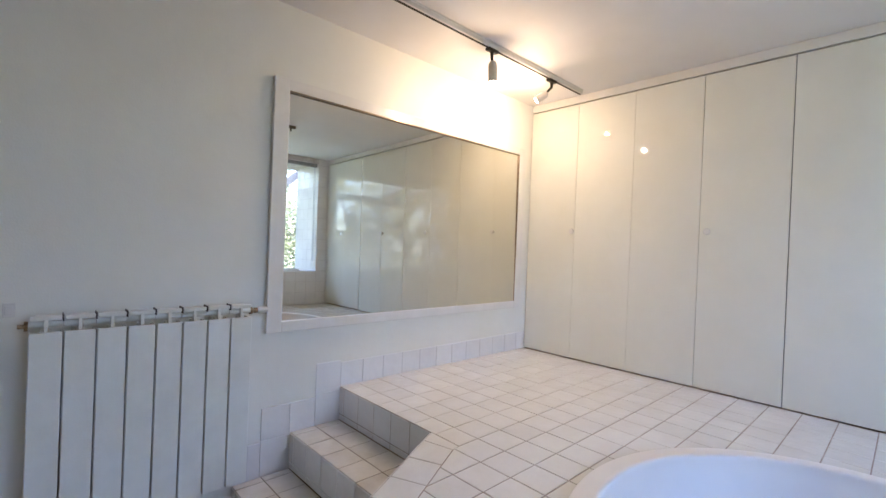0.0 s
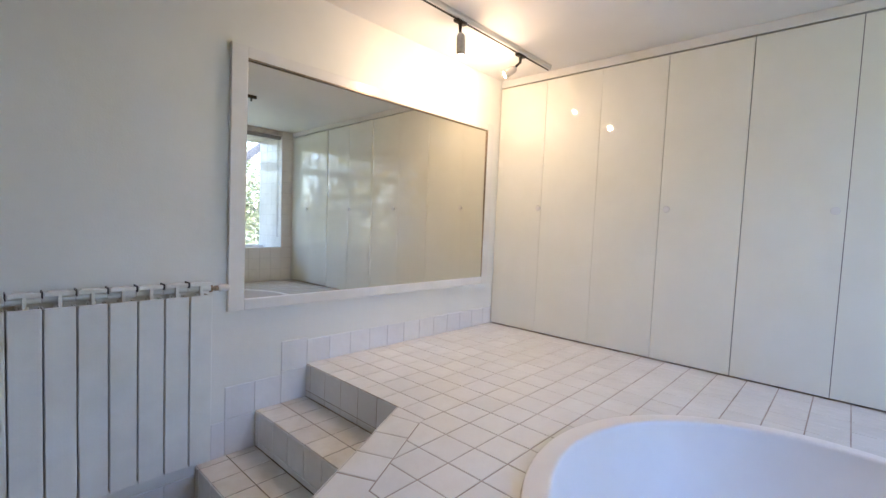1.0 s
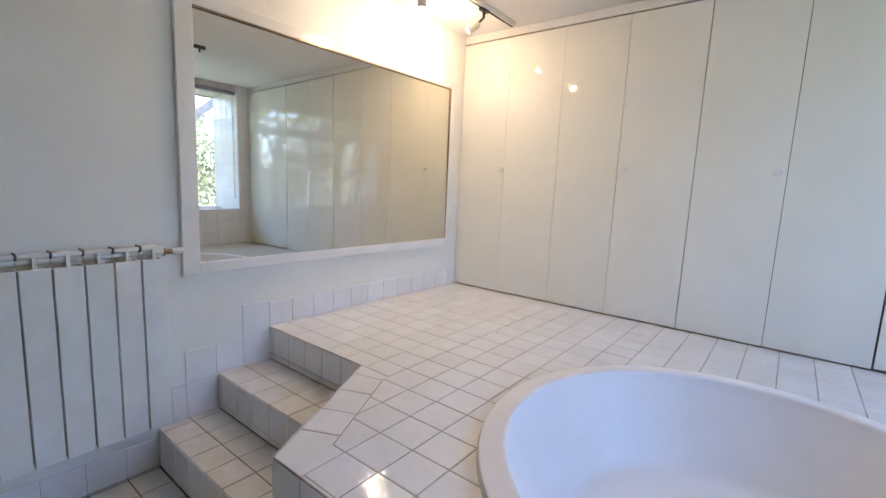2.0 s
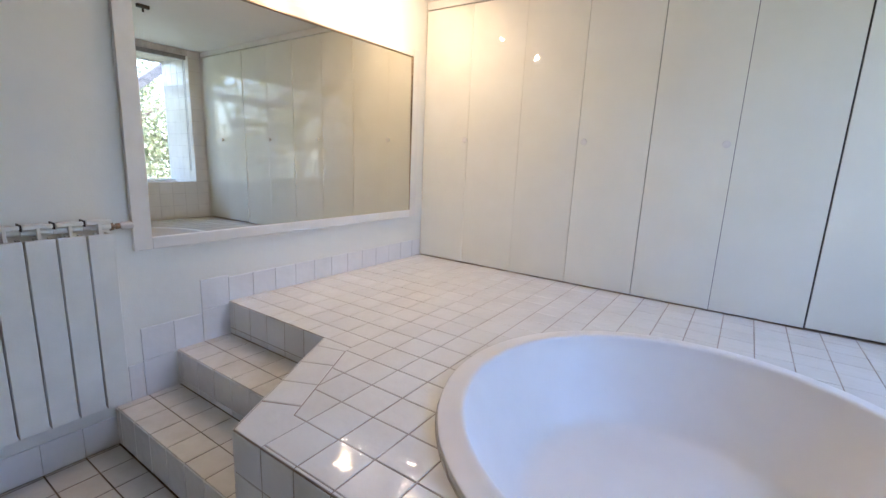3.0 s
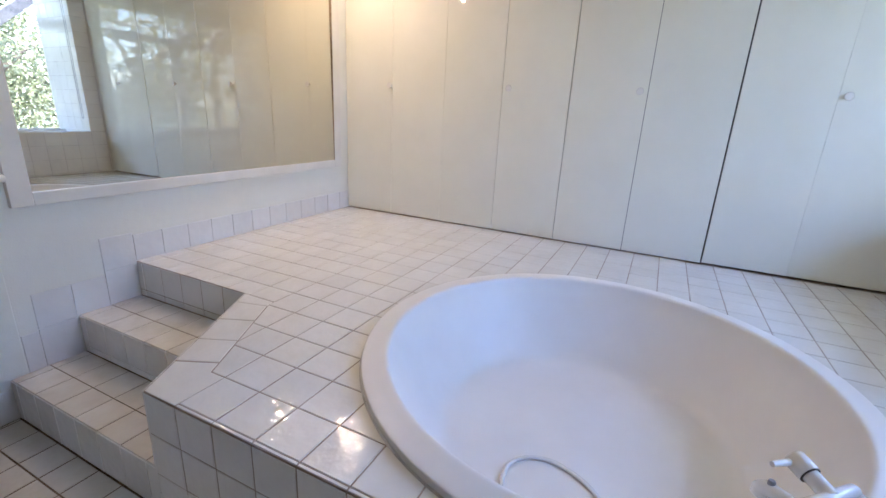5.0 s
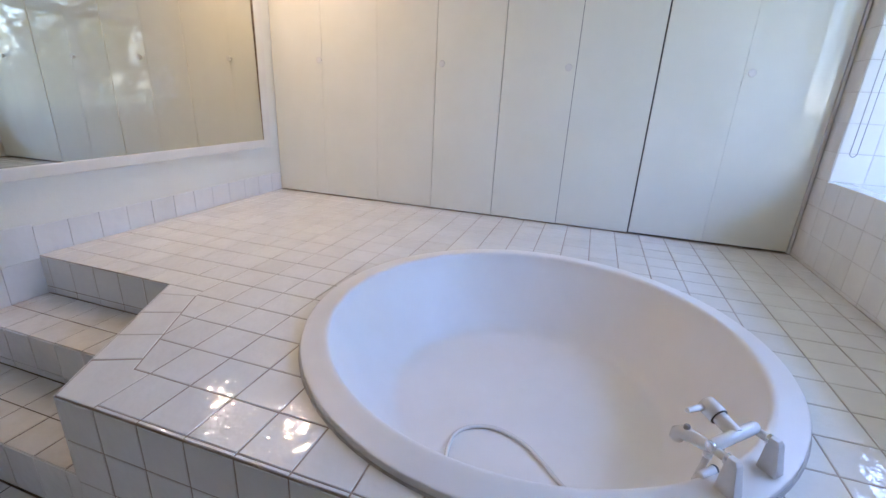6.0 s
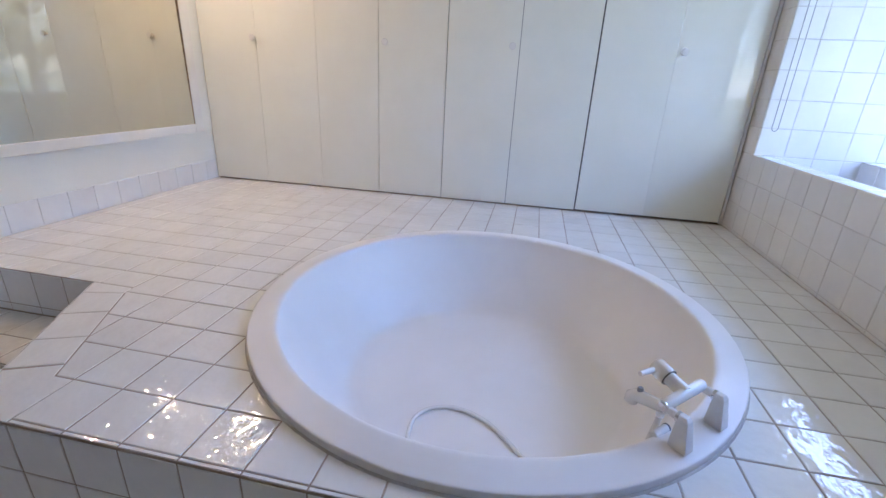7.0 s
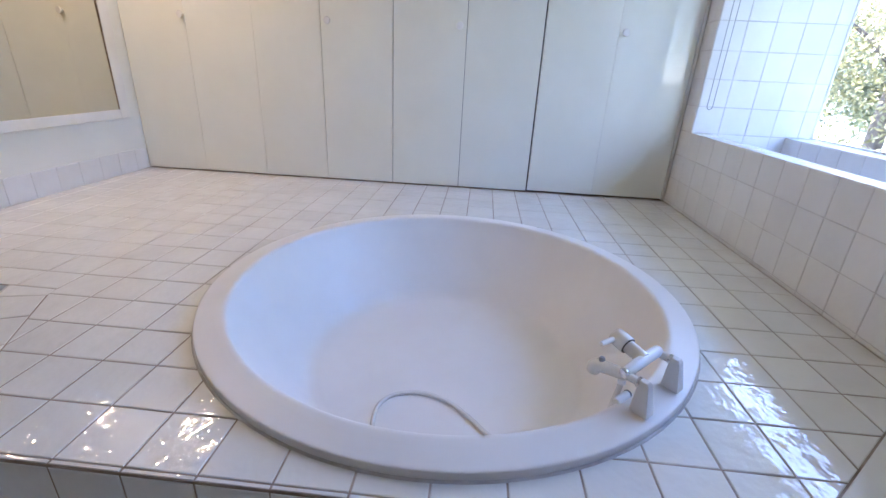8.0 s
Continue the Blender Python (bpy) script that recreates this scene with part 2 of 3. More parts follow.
# ---------------------------------------------------------------- the plan
P = 0.152                      # tile pitch
TOP, S2, S1 = 0.585, 0.39, 0.195   # platform and steps
XF, XN, X2, X1 = -2.44, -1.787, -2.083, -2.378  # front edge, notch, step edges
YC, REV, GLASS, SILL, HEAD = -3.66, -0.15, -4.345, 1.055, 2.6
CEIL, XB = 2.668, -4.8
WIN_L = -2.45
TUB = (-1.551, -2.312)
NOTCH, FRONT = (XN, -0.81), (XF, -1.148)
BORDER = ((-1.81, -0.985), (-2.288, -1.235))
EDGE_R = ((XF, -3.246), (-2.126, YC))

# ---------------------------------------------------------------- structure
wall_n = whole("wall_north", box(bmesh.new(), XB - 0.2, 0.8, 0.0, 0.2, -0.1, CEIL + 0.2), M["paint"], "smooth white painted wall behind the radiator", "wall", "structure")
whole("wall_east", box(bmesh.new(), 0.65, 0.85, -4.0, 0.0, -0.1, CEIL + 0.2), M["paint"], "white wall behind the built-in wardrobe", "wall", "structure")
# unseen wall closes the room, set close so it bounces light back
whole("wall_west", box(bmesh.new(), XB - 0.2, XB, YC - 0.2, 0.0, -0.1, CEIL + 0.2), M["paint"], "unseen plain white painted end wall, set near to bounce light", "wall", "structure")
whole("ceiling", box(bmesh.new(), XB - 0.2, 0.85, YC - 0.0, 0.2, CEIL, CEIL + 0.2), M["ceiling"], "flat white painted ceiling", "ceiling", "structure")

# unseen roof, its eave added to hold high sky light off the sill
whole("roof", box(bmesh.new(), XB - 0.6, 1.3, -5.2, 0.6, CEIL + 0.202, CEIL + 0.36, 0.01), M["render"], "unseen flat pale roof slab, its eave added to shade the window", "roof", "structure")

# the window wall: a deep reveal with a sunken trough behind a low parapet
bm = bmesh.new()
box(bm, REV, 0.65, GLASS - 0.012, YC, -0.1, CEIL + 0.2)
box(bm, XB - 0.2, WIN_L, GLASS - 0.012, YC, -0.1, CEIL + 0.2)
box(bm, WIN_L, REV, YC - 0.1, YC, -0.1, SILL - 0.0022)
box(bm, WIN_L, REV, GLASS + 0.14, YC - 0.1, -0.1, 0.78)
box(bm, WIN_L, REV, GLASS - 0.012, GLASS + 0.14, -0.1, SILL - 0.0022)
box(bm, WIN_L, REV, GLASS - 0.012, YC, HEAD, CEIL + 0.2)
wall_s = whole("wall_south", bm, M["pale_grout"], "white tiled window wall with a deep sill trough", "wall", "structure")

bm = bmesh.new()
box(bm, XB, X1, YC, 0.0, -0.1, -0.0022)
floor = whole("floor", bm, M["dark_grout"], "lower floor of worn white square tiles", "floor", "structure")

# platform with a round hole for the tub, and the two steps
bm = bmesh.new()
outline = [(0.65, 0.0), (XN, 0.0), NOTCH, FRONT, EDGE_R[0], EDGE_R[1], (0.65, YC)]
hole = [(TUB[0] + 0.79 * math.cos(a), TUB[1] + 0.79 * math.sin(a)) for a in (2 * math.pi * k / 64 for k in range(64))]
edges = []
for loop in (outline, hole):
    vs = [bm.verts.new((x, y, TOP - 0.0022)) for x, y in loop]
    edges += [bm.edges.new((a, b)) for a, b in zip(vs, vs[1:] + vs[:1])]
bmesh.ops.triangle_fill(bm, edges=edges, use_beauty=True)
low = {v: bm.verts.new((v.co.x, v.co.y, -0.05)) for v in bm.verts[:]}
for e in edges:
    a, b = e.verts
    bm.faces.new((a, b, low[b], low[a]))
platform = whole("platform", bm, M["grout"], "raised bathing platform of glossy white tiles", "platform", "structure")

steps = []
for z, xa, xb in ((S1, X1, X2), (S2, X2, XN)):
    bm = bmesh.new()
    d = (FRONT[1] - NOTCH[1]) / (FRONT[0] - NOTCH[0])
    ya, yb = NOTCH[1] + d * (xa - XN), NOTCH[1] + d * (xb - XN)
    vs = [(xa + 0.004, 0.0), (xb, 0.0), (xb, yb), (xa + 0.004, ya)]
    t = [bm.verts.new((x, y, z - 0.0022)) for x, y in vs]
    b = [bm.verts.new((x, y, -0.05)) for x, y in vs]
    bm.faces.new(t)
    for i in range(4):
        bm.faces.new((t[i], t[(i + 1) % 4], b[(i + 1) % 4], b[i]))
    steps.append(whole("step", bm, M["dark_grout"], "white tiled step with stained brown joints", "step", "structure"))

# ---------------------------------------------------------------- wardrobe
wardrobe = thing("built_in_wardrobe", (0.3, -1.8, TOP), "wall-wide white lacquered built-in wardrobe with folding doors", "wardrobe")
# the carcass colour carries the shade seen between the doors
bm = bmesh.new()
box(bm, 0.03, 0.64, -3.64, -0.002, TOP + 0.002, CEIL - 0.002)
part("body", bm, M["dark"], wardrobe, "wardrobe carcass coloured near black as the shade in the door gaps")
bm = bmesh.new()
box(bm, 0.0, 0.028, -3.655, -0.004, 2.608, CEIL - 0.001, 0.002)
part("fascia", bm, M["trim"], wardrobe)
bm = bmesh.new()
box(bm, -0.002, 0.028, -3.6535, -3.639, TOP + 0.003, 2.606, 0.002)
part("filler_strip", bm, M["trim"], wardrobe)
SEAMS = [0.006, 0.444, 0.893, 1.337, 1.80, 2.26, 2.731, 3.17, 3.635]
GAPS = [0.001, 0.0005, 0.0009, 0.0014, 0.0023, 0.0015, 0.0043, 0.0005, 0.001]
KNOBS = {0: 0.432, 3: 1.388, 4: 2.216, 7: 3.205}
for i in range(8):
    bm = bmesh.new()
    box(bm, 0.0 + 0.0012 * (i % 2), 0.022, -SEAMS[i + 1] + GAPS[i + 1], -SEAMS[i] - GAPS[i], TOP + (0.012 if i > 5 else 0.007), 2.598, 0.0012)
    door = part("door", bm, M["door"], wardrobe)
    if i in KNOBS:
        bm = bmesh.new()
        y, z = -KNOBS[i], 1.592
        tube(bm, [(0.0, y, z), (-0.012, y, z), (-0.016, y, z), (-0.024, y, z), (-0.03, y, z), (-0.032, y, z)], [0.011, 0.01, 0.017, 0.0215, 0.019, 0.008], 20)
        part("knob", bm, M["white_plastic"], door, "round white knob", True)

# ---------------------------------------------------------------- mirror
mirror = thing("wall_mirror", (-1.18, 0.0, 1.6), "large wall mirror in a flat white frame", "mirror")
bm = bmesh.new()
MX0, MX1, MZ0, MZ1 = -2.165, -0.19, 1.003, 2.217
box(bm, -2.245, MX0, -0.028, -0.001, 0.946, 2.274, 0.003)
part("frame_side", bm, M["trim"], mirror)
bm = bmesh.new()
box(bm, MX1, -0.112, -0.028, -0.001, 0.946, 2.274, 0.003)
part("frame_side", bm, M["trim"], mirror)
bm = bmesh.new()
box(bm, MX0, MX1, -0.027, -0.001, 0.946, MZ0, 0.003)
part("frame_bottom", bm, M["trim"], mirror)
bm = bmesh.new()
box(bm, MX0, MX1, -0.027, -0.001, MZ1, 2.274, 0.003)
part("frame_top", bm, M["trim"], mirror)
bm = bmesh.new()
box(bm, -0.99, 0.99, -0.003, 0.0, -0.61, 0.61)
pane = part("mirror_pane", bm, M["mirror"], mirror, "silvered glass pane")
# dark brown strips stand in for the shadow gap at the pane's edge
for edge in ((MX1 - 0.005, MX1 - 0.0005, MZ0, MZ1 - 0.006), (MX0 + 0.001, MX1 - 0.0005, MZ1 - 0.005, MZ1 - 0.0005)):
    part("edge_strip", box(bmesh.new(), edge[0], edge[1], -0.026, -0.013, edge[2], edge[3]), M["brass"], mirror, "dark strip standing in for the shadow gap beside the pane")
pane.matrix_parent_inverse = Matrix.Translation(-mirror.location)
pane.matrix_basis = pose((MX0 + MX1) / 2, -0.0115, (MZ0 + MZ1) / 2, -0.4, 0, -0.3)

# ---------------------------------------------------------------- window
window = thing("window_1", (-1.3, GLASS, SILL), "wide fixed window in a deep tiled reveal", "window", kind="structure")
bm = bmesh.new()
for x0, x1, z0, z1 in ((WIN_L, REV, SILL, SILL + 0.008), (WIN_L, REV, HEAD - 0.025, HEAD), (WIN_L, WIN_L + 0.025, SILL + 0.008, HEAD - 0.025), (REV - 0.004, REV, SILL + 0.008, HEAD - 0.025)):
    box(bm, x0, x1, GLASS - 0.011, GLASS + 0.001, z0, z1, 0.001)
part("window_frame", bm, M["trim"], window)
bm = bmesh.new()
box(bm, WIN_L + 0.025, REV - 0.004, GLASS - 0.008, GLASS - 0.002, SILL + 0.008, HEAD - 0.025)
glass_pane = part("pane", bm, M["glass"], window)
glass_pane.visible_shadow = False

blind = thing("roller_blind", (-1.3, YC - 0.06, HEAD), "rolled-up grey roller blind with a pull chain", "blind")
bm = bmesh.new()
box(bm, WIN_L + 0.01, REV - 0.012, YC - 0.075, YC - 0.02, HEAD - 0.05, HEAD - 0.001, 0.008)
part("cassette", bm, M["blind"], blind)
bm = bmesh.new()
cx = REV - 0.03
loop = [(cx, -3.697, HEAD - 0.045), (cx, -3.698, 1.24)] + [(cx, -3.713 + 0.016 * math.cos(a), 1.215 - 0.022 * math.sin(a)) for a in (math.pi * k / 8 for k in range(9))] + [(cx, -3.729, 1.24), (cx, -3.73, HEAD - 0.045)]
tube(bm, loop, 0.0022, 6)
part("chain", bm, M["blind"], blind, "thin bead pull chain", True)

# ---------------------------------------------------------------- round tub
tub = thing("round_bathtub", (*TUB, TOP), "large round white acrylic bathtub sunk in the platform", "bathtub")
prof = [(0.8305, TOP + 0.001), (0.8305, TOP + 0.021), (0.8299, TOP + 0.0228), (0.8284, TOP + 0.0239), (0.8262, TOP + 0.0246), (0.822, TOP + 0.0252), (0.812, TOP + 0.0263), (0.775, TOP + 0.0317), (0.757, TOP + 0.0345), (0.7495, TOP + 0.0346), (0.7435, TOP + 0.0325),
        (0.7395, TOP + 0.0285), (0.737, TOP + 0.022), (0.7345, TOP + 0.012), (0.7225, TOP - 0.022), (0.692, TOP - 0.082), (0.646, TOP - 0.155), (0.593, TOP - 0.235), (0.56, TOP - 0.28), (0.543, TOP - 0.3), (0.528, TOP - 0.311), (0.51, TOP - 0.3175), (0.485, TOP - 0.3205), (0.15, TOP - 0.326), (0.0, TOP - 0.327)]
bm = lathe(bmesh.new(), prof, TUB)
part("shell", bm, M["tub"], tub, "", True)
bm = lathe(bmesh.new(), [(0.837, TOP - 0.001), (0.836, TOP + 0.002), (0.832, TOP + 0.005)], TUB)
part("sealant_bead", bm, M["pale_grout"], tub, "grubby sealant bead round the rim", True)

# ---------------------------------------------------------------- radiator
radiator = thing("radiator", (-2.74, -0.02, 0.25), "white aluminium sectional radiator hung on the wall", "radiator")
for i in range(8):
    x0 = -3.14 + i * 0.0995
    xm = x0 + 0.0497
    bm = bmesh.new()
    box(bm, x0 + 0.0033, x0 + 0.0962, -0.108, -0.096, 0.255, 1.055, 0.0025)
    box(bm, x0 + 0.0022, x0 + 0.005, -0.098, -0.005, 0.262, 1.048)
    box(bm, x0 + 0.0945, x0 + 0.0973, -0.098, -0.005, 0.262, 1.048)
    box(bm, xm - 0.0035, xm + 0.0035, -0.098, -0.03, 0.27, 1.1)
    box(bm, x0 + 0.004, x0 + 0.0955, -0.1, -0.082, 1.098, 1.114, 0.003)
    box(bm, xm - 0.03, xm + 0.03, -0.085, -0.035, 1.1, 1.112, 0.003)
    box(bm, xm - 0.006, xm + 0.006, -0.102, -0.082, 1.05, 1.1, 0.002)
    tube(bm, [(x0 + 0.001, -0.066, 1.082), (x0 + 0.0985, -0.066, 1.082)], 0.0145, 14)
    tube(bm, [(xm, -0.062, 1.06), (xm, -0.062, 0.3)], 0.015, 10)
    tube(bm, [(x0 + 0.001, -0.062, 0.3), (x0 + 0.0985, -0.062, 0.3)], 0.02, 14)
    part("section", bm, M["enamel"], radiator)
for i in range(1, 8):
    xg = -3.14 + i * 0.0995
    part("gasket", box(bmesh.new(), xg - 0.0017, xg + 0.0017, -0.101, -0.04, 1.092, 1.118), M["black"], radiator, "thin dark gasket")
bm = bmesh.new()
tube(bm, [(-2.344, -0.062, 1.078), (-2.334, -0.062, 1.078)], 0.019, 6)
tube(bm, [(-2.334, -0.062, 1.078), (-2.3, -0.062, 1.078)], 0.009, 10)
tube(bm, [(-2.322, -0.062, 1.078), (-2.308, -0.062, 1.078)], 0.014, 6)
part("valve_union", bm, M["brass"], radiator, "dull brass valve union")
bm = bmesh.new()
tube(bm, [(-2.306, -0.062, 1.078), (-2.3, -0.062, 1.078), (-2.262, -0.062, 1.078), (-2.256, -0.062, 1.078)], [0.012, 0.017, 0.017, 0.012], 16)
tube(bm, [(-2.275, -0.062, 1.078), (-2.275, 0.0, 1.078)], 0.01, 10)
part("valve", bm, M["white_plastic"], radiator, "white thermostat valve", True)
bm = bmesh.new()
tube(bm, [(-3.139, -0.062, 1.075), (-3.15, -0.062, 1.075)], 0.02, 6)
tube(bm, [(-3.15, -0.062, 1.075), (-3.168, -0.062, 1.075)], 0.008, 8)
part("vent_plug", bm, M["brass"], radiator, "small brass vent plug")
for x in (-3.0, -2.5):
    for z in (1.03, 0.31):
        part("bracket", box(bmesh.new(), x - 0.012, x + 0.012, -0.045, 0.0, z, z + 0.03, 0.002), M["enamel"], radiator)

bm = bmesh.new()
box(bm, -3.209, -3.174, -0.007, 0.0, 1.105, 1.158, 0.002)
box(bm, -3.203, -3.18, -0.0095, -0.006, 1.115, 1.148, 0.0015)
whole("light_switch", bm, M["white_plastic"], "small white wall switch beside the radiator", "switch")

# ---------------------------------------------------------------- track lights
track = thing("track_light", (-1.2, -0.5, CEIL), "white ceiling track with two lit spotlights", "track light")
bm = bmesh.new()
box(bm, -2.6, -0.09, -0.518, -0.482, CEIL - 0.03, CEIL, 0.002)
box(bm, -2.6, -0.09, -0.524, -0.518, CEIL - 0.008, CEIL - 0.0005)
box(bm, -2.6, -0.09, -0.482, -0.476, CEIL - 0.008, CEIL - 0.0005)
part("track", bm, M["trim"], track)
# no recess is cut: a near-black strip paints the slot's shade
bm = bmesh.new()
box(bm, -2.6, -0.095, -0.507, -0.493, CEIL - 0.0325, CEIL - 0.0295)
part("track_slot", bm, M["dark"], track, "dark strip painted as the shaded slot along the track")


def spotlight(x, tip, aim, watts, length):
    y, z = -0.5, CEIL - 0.03
    bm = bmesh.new()
    box(bm, x - 0.045, x + 0.045, y - 0.017, y + 0.017, z - 0.018, z, 0.004)
    tip, aim = Vector(tip), Vector(aim).normalized()
    back = tip - aim * length
    tube(bm, [(x, y, z - 0.016), (x, y, z - 0.03), (x, y, z - 0.06)], [0.014, 0.011, 0.0085], 12)
    tube(bm, [(x, y, z - 0.055), back + aim * 0.035], [0.0085, 0.008], 12)
    adapter = part("adapter", bm, M["black"], track, "black track adapter and pivot", True)
    bm = bmesh.new()
    tube(bm, [back, back + aim * 0.003, back + aim * 0.01, back + aim * 0.022, back + aim * 0.04, tip, tip - aim * 0.004, tip - aim * 0.03], [0.004, 0.013, 0.0205, 0.0255, 0.027, 0.027, 0.0245, 0.0235], 24, caps=False)
    part("head", bm, M["lamp_body"], adapter, "pale cylindrical lamp head", True)
    bm = bmesh.new()
    tube(bm, [tip - aim * 0.035, tip - aim * 0.012, tip - aim * 0.004, tip + aim * 0.003, tip + aim * 0.006], [0.014, 0.0235, 0.022, 0.014, 0.003], 20)
    part("bulb", bm, M["bulb"], adapter, "glowing warm bulb", True)
    lamp = new("spot_lamp", bpy.data.lights.new("spot_lamp", "POINT"))
    lamp.data.energy, lamp.data.color = watts, (1.0, 0.67, 0.34)
    lamp.data.shadow_soft_size = 0.02
    lamp.matrix_world = look(tip + aim * 0.022, tip + aim)


spotlight(-1.125, (-1.11, -0.5, 2.442), (0.1, 0.04, -0.99), 0.58, 0.128)
spotlight(-0.48, (-0.545, -0.42, 2.495), (-0.42, 0.68, -0.5), 0.42, 0.092)

mount = bmesh.new()
box(mount, -1.24, -1.14, -2.262, -2.228, CEIL - 0.03, CEIL, 0.004)
tube(mount, [(-1.19, -2.245, CEIL - 0.028), (-1.19, -2.245, CEIL - 0.06)], 0.009, 12)
whole("lamp_mount", mount, M["black"], "small black lamp mount on the ceiling", "lamp mount")

# ---------------------------------------------------------------- mixer tap on the rim
tap = thing("bath_mixer", (-2.12, -2.85, TOP + 0.045), "white bath mixer on two tapered pillars on the tub rim", "tap")
RIM = TOP + 0.029
out = Vector((-0.72, -0.69, 0)).normalized()
along = Vector((out.y * -1, out.x, 0)) * -1
if along.x < 0:
    along = -along
mid = Vector((-2.105, -2.872, 0))
up = Vector((0, 0, 1))
for s in (-0.076, 0.076):
    c = mid + along * s
    bm = bmesh.new()
    rings = []
    for z, w, d, off in ((RIM, 0.022, 0.0165, 0.0), (RIM + 0.004, 0.022, 0.0165, 0.0), (RIM + 0.0775, 0.013, 0.0115, -0.006), (RIM + 0.0855, 0.009, 0.008, -0.008)):
        rings.append([bm.verts.new(c + out * (a * w + off) + along * (b * d) + Vector((0, 0, z))) for a, b in ((1, 1), (-1, 1), (-1, -1), (1, -1))])
    for a, b in zip(rings, rings[1:]):
        for k in range(4):
            bm.faces.new((a[k], a[(k + 1) % 4], b[(k + 1) % 4], b[k]))
    bm.faces.new(rings[-1])
    bm.faces.new(rings[0][::-1])
    bmesh.ops.bevel(bm, geom=bm.edges[:], offset=0.002, segments=2, affect="EDGES", profile=0.5)
    part("pillar", bm, M["white_plastic"], tap, "tapered white pillar")
    top = c - out * 0.01 + up * (RIM + 0.0745)
    part("union", tube(bmesh.new(), [top, top - out * 0.045], 0.01, 16), M["white_plastic"], tap, "", True)
    part("collar", tube(bmesh.new(), [top - out * 0.006, top - out * 0.013], 0.0132, 16), M["chrome"], tap, "thin chrome collar", True)
bar_c = mid - out * 0.055 + up * (RIM + 0.0805)
a, b = bar_c - along * 0.082, bar_c + along * 0.082
bm = tube(bmesh.new(), [a, a + along * 0.001, a + along * 0.006, b - along * 0.006, b - along * 0.001, b], [0.008, 0.0115, 0.0145, 0.0145, 0.0115, 0.008], 20)
part("mixer_bar", bm, M["white_plastic"], tap, "", True)
inw = (-out * 1.0 + along * 0.14 + up * 0.2).normalized()
root = bar_c + along * 0.008
part("neck", tube(bmesh.new(), [root, root + inw * 0.05], 0.018, 20), M["white_plastic"], tap, "", True)
part("ring", tube(bmesh.new(), [root + inw * 0.0495, root + inw * 0.0515], 0.0222, 24), M["black"], tap, "dark ring below the cap", True)
bm = tube(bmesh.new(), [root + inw * 0.0515, root + inw * 0.053, root + inw * 0.092, root + inw * 0.0965, root + inw * 0.098], [0.0225, 0.0235, 0.023, 0.0195, 0.014], 28)
cap = part("cap", bm, M["white_plastic"], tap, "round white mixer cap", True)
lv = root + inw * 0.086 - along * 0.018
bm = tube(bmesh.new(), [lv, lv - along * 0.03 + up * 0.005, lv - along * 0.06 + up * 0.009], [0.0085, 0.0075, 0.006], 12)
part("lever", bm, M["white_plastic"], cap, "", True)
sr = bar_c - along * 0.072 - up * 0.008
bm = tube(bmesh.new(), [sr, sr - out * 0.02 - up * 0.006, sr - out * 0.06 - up * 0.014, sr - out * 0.074 - up * 0.018, sr - out * 0.082 - up * 0.026, sr - out * 0.084 - up * 0.042], [0.013, 0.0145, 0.016, 0.017, 0.0175, 0.0155], 18)
part("spout", bm, M["white_plastic"], tap, "", True)
dv = sr - out * 0.066 - up * 0.001
part("diverter", tube(bmesh.new(), [dv, dv + up * 0.008, dv + up * 0.011], [0.0075, 0.0075, 0.0055], 12), M["blind"], tap, "small grey diverter button", True)
jr = bar_c - along * 0.06 - out * 0.012 - up * 0.01
part("outlet", tube(bmesh.new(), [jr, jr - up * 0.022], 0.0115, 14), M["white_plastic"], tap, "", True)
part("end_cap", tube(bmesh.new(), [a + along * 0.001, a - along * 0.003, a - along * 0.005], [0.0125, 0.0125, 0.009], 20), M["chrome"], tap, "round chrome end cap", True)
part("lock_nut", tube(bmesh.new(), [bar_c - along * 0.045 - up * 0.008, bar_c - along * 0.045 - up * 0.026], 0.0105, 8), M["chrome"], tap, "small chrome lock nut")
part("hose_nut", tube(bmesh.new(), [jr - up * 0.02, jr - up * 0.037], 0.0105, 8), M["chrome"], tap, "chrome hose nut", True)
part("hose_guide", tube(bmesh.new(), [(-2.137, -2.764, 0.618), (-2.135, -2.766, 0.618), (-2.101, -2.803, 0.619), (-2.099, -2.805, 0.619)], [0.008, 0.0105, 0.0105, 0.008], 14), M["white_plastic"], tap, "short white hose guide", True)
part("guide_end", tube(bmesh.new(), [(-2.1035, -2.8, 0.619), (-2.1005, -2.8035, 0.619)], 0.0109, 14), M["black"], tap, "dark ring on the hose guide", True)

# hose from the mixer down into the tub and round on its floor
FL = TOP - 0.327 + 0.011
p0 = jr - up * 0.032
ctrl = [p0, p0 - up * 0.05 - out * 0.006, p0 - up * 0.16 - out * 0.02 - along * 0.02, Vector((-2.03, -2.72, FL + 0.1)), Vector((-2.01, -2.66, FL + 0.035)), Vector((-1.985, -2.58, FL + 0.008)),
        Vector((-1.93, -2.497, FL)), Vector((-1.865, -2.435, FL)), Vector((-1.80, -2.365, FL)), Vector((-1.765, -2.29, FL)), Vector((-1.758, -2.225, FL)), Vector((-1.785, -2.155, FL)), Vector((-1.836, -2.117, FL)), Vector((-1.90, -2.112, FL)), Vector((-1.96, -2.125, FL + 0.004)), Vector((-2.02, -2.16, FL + 0.02))]
path = []
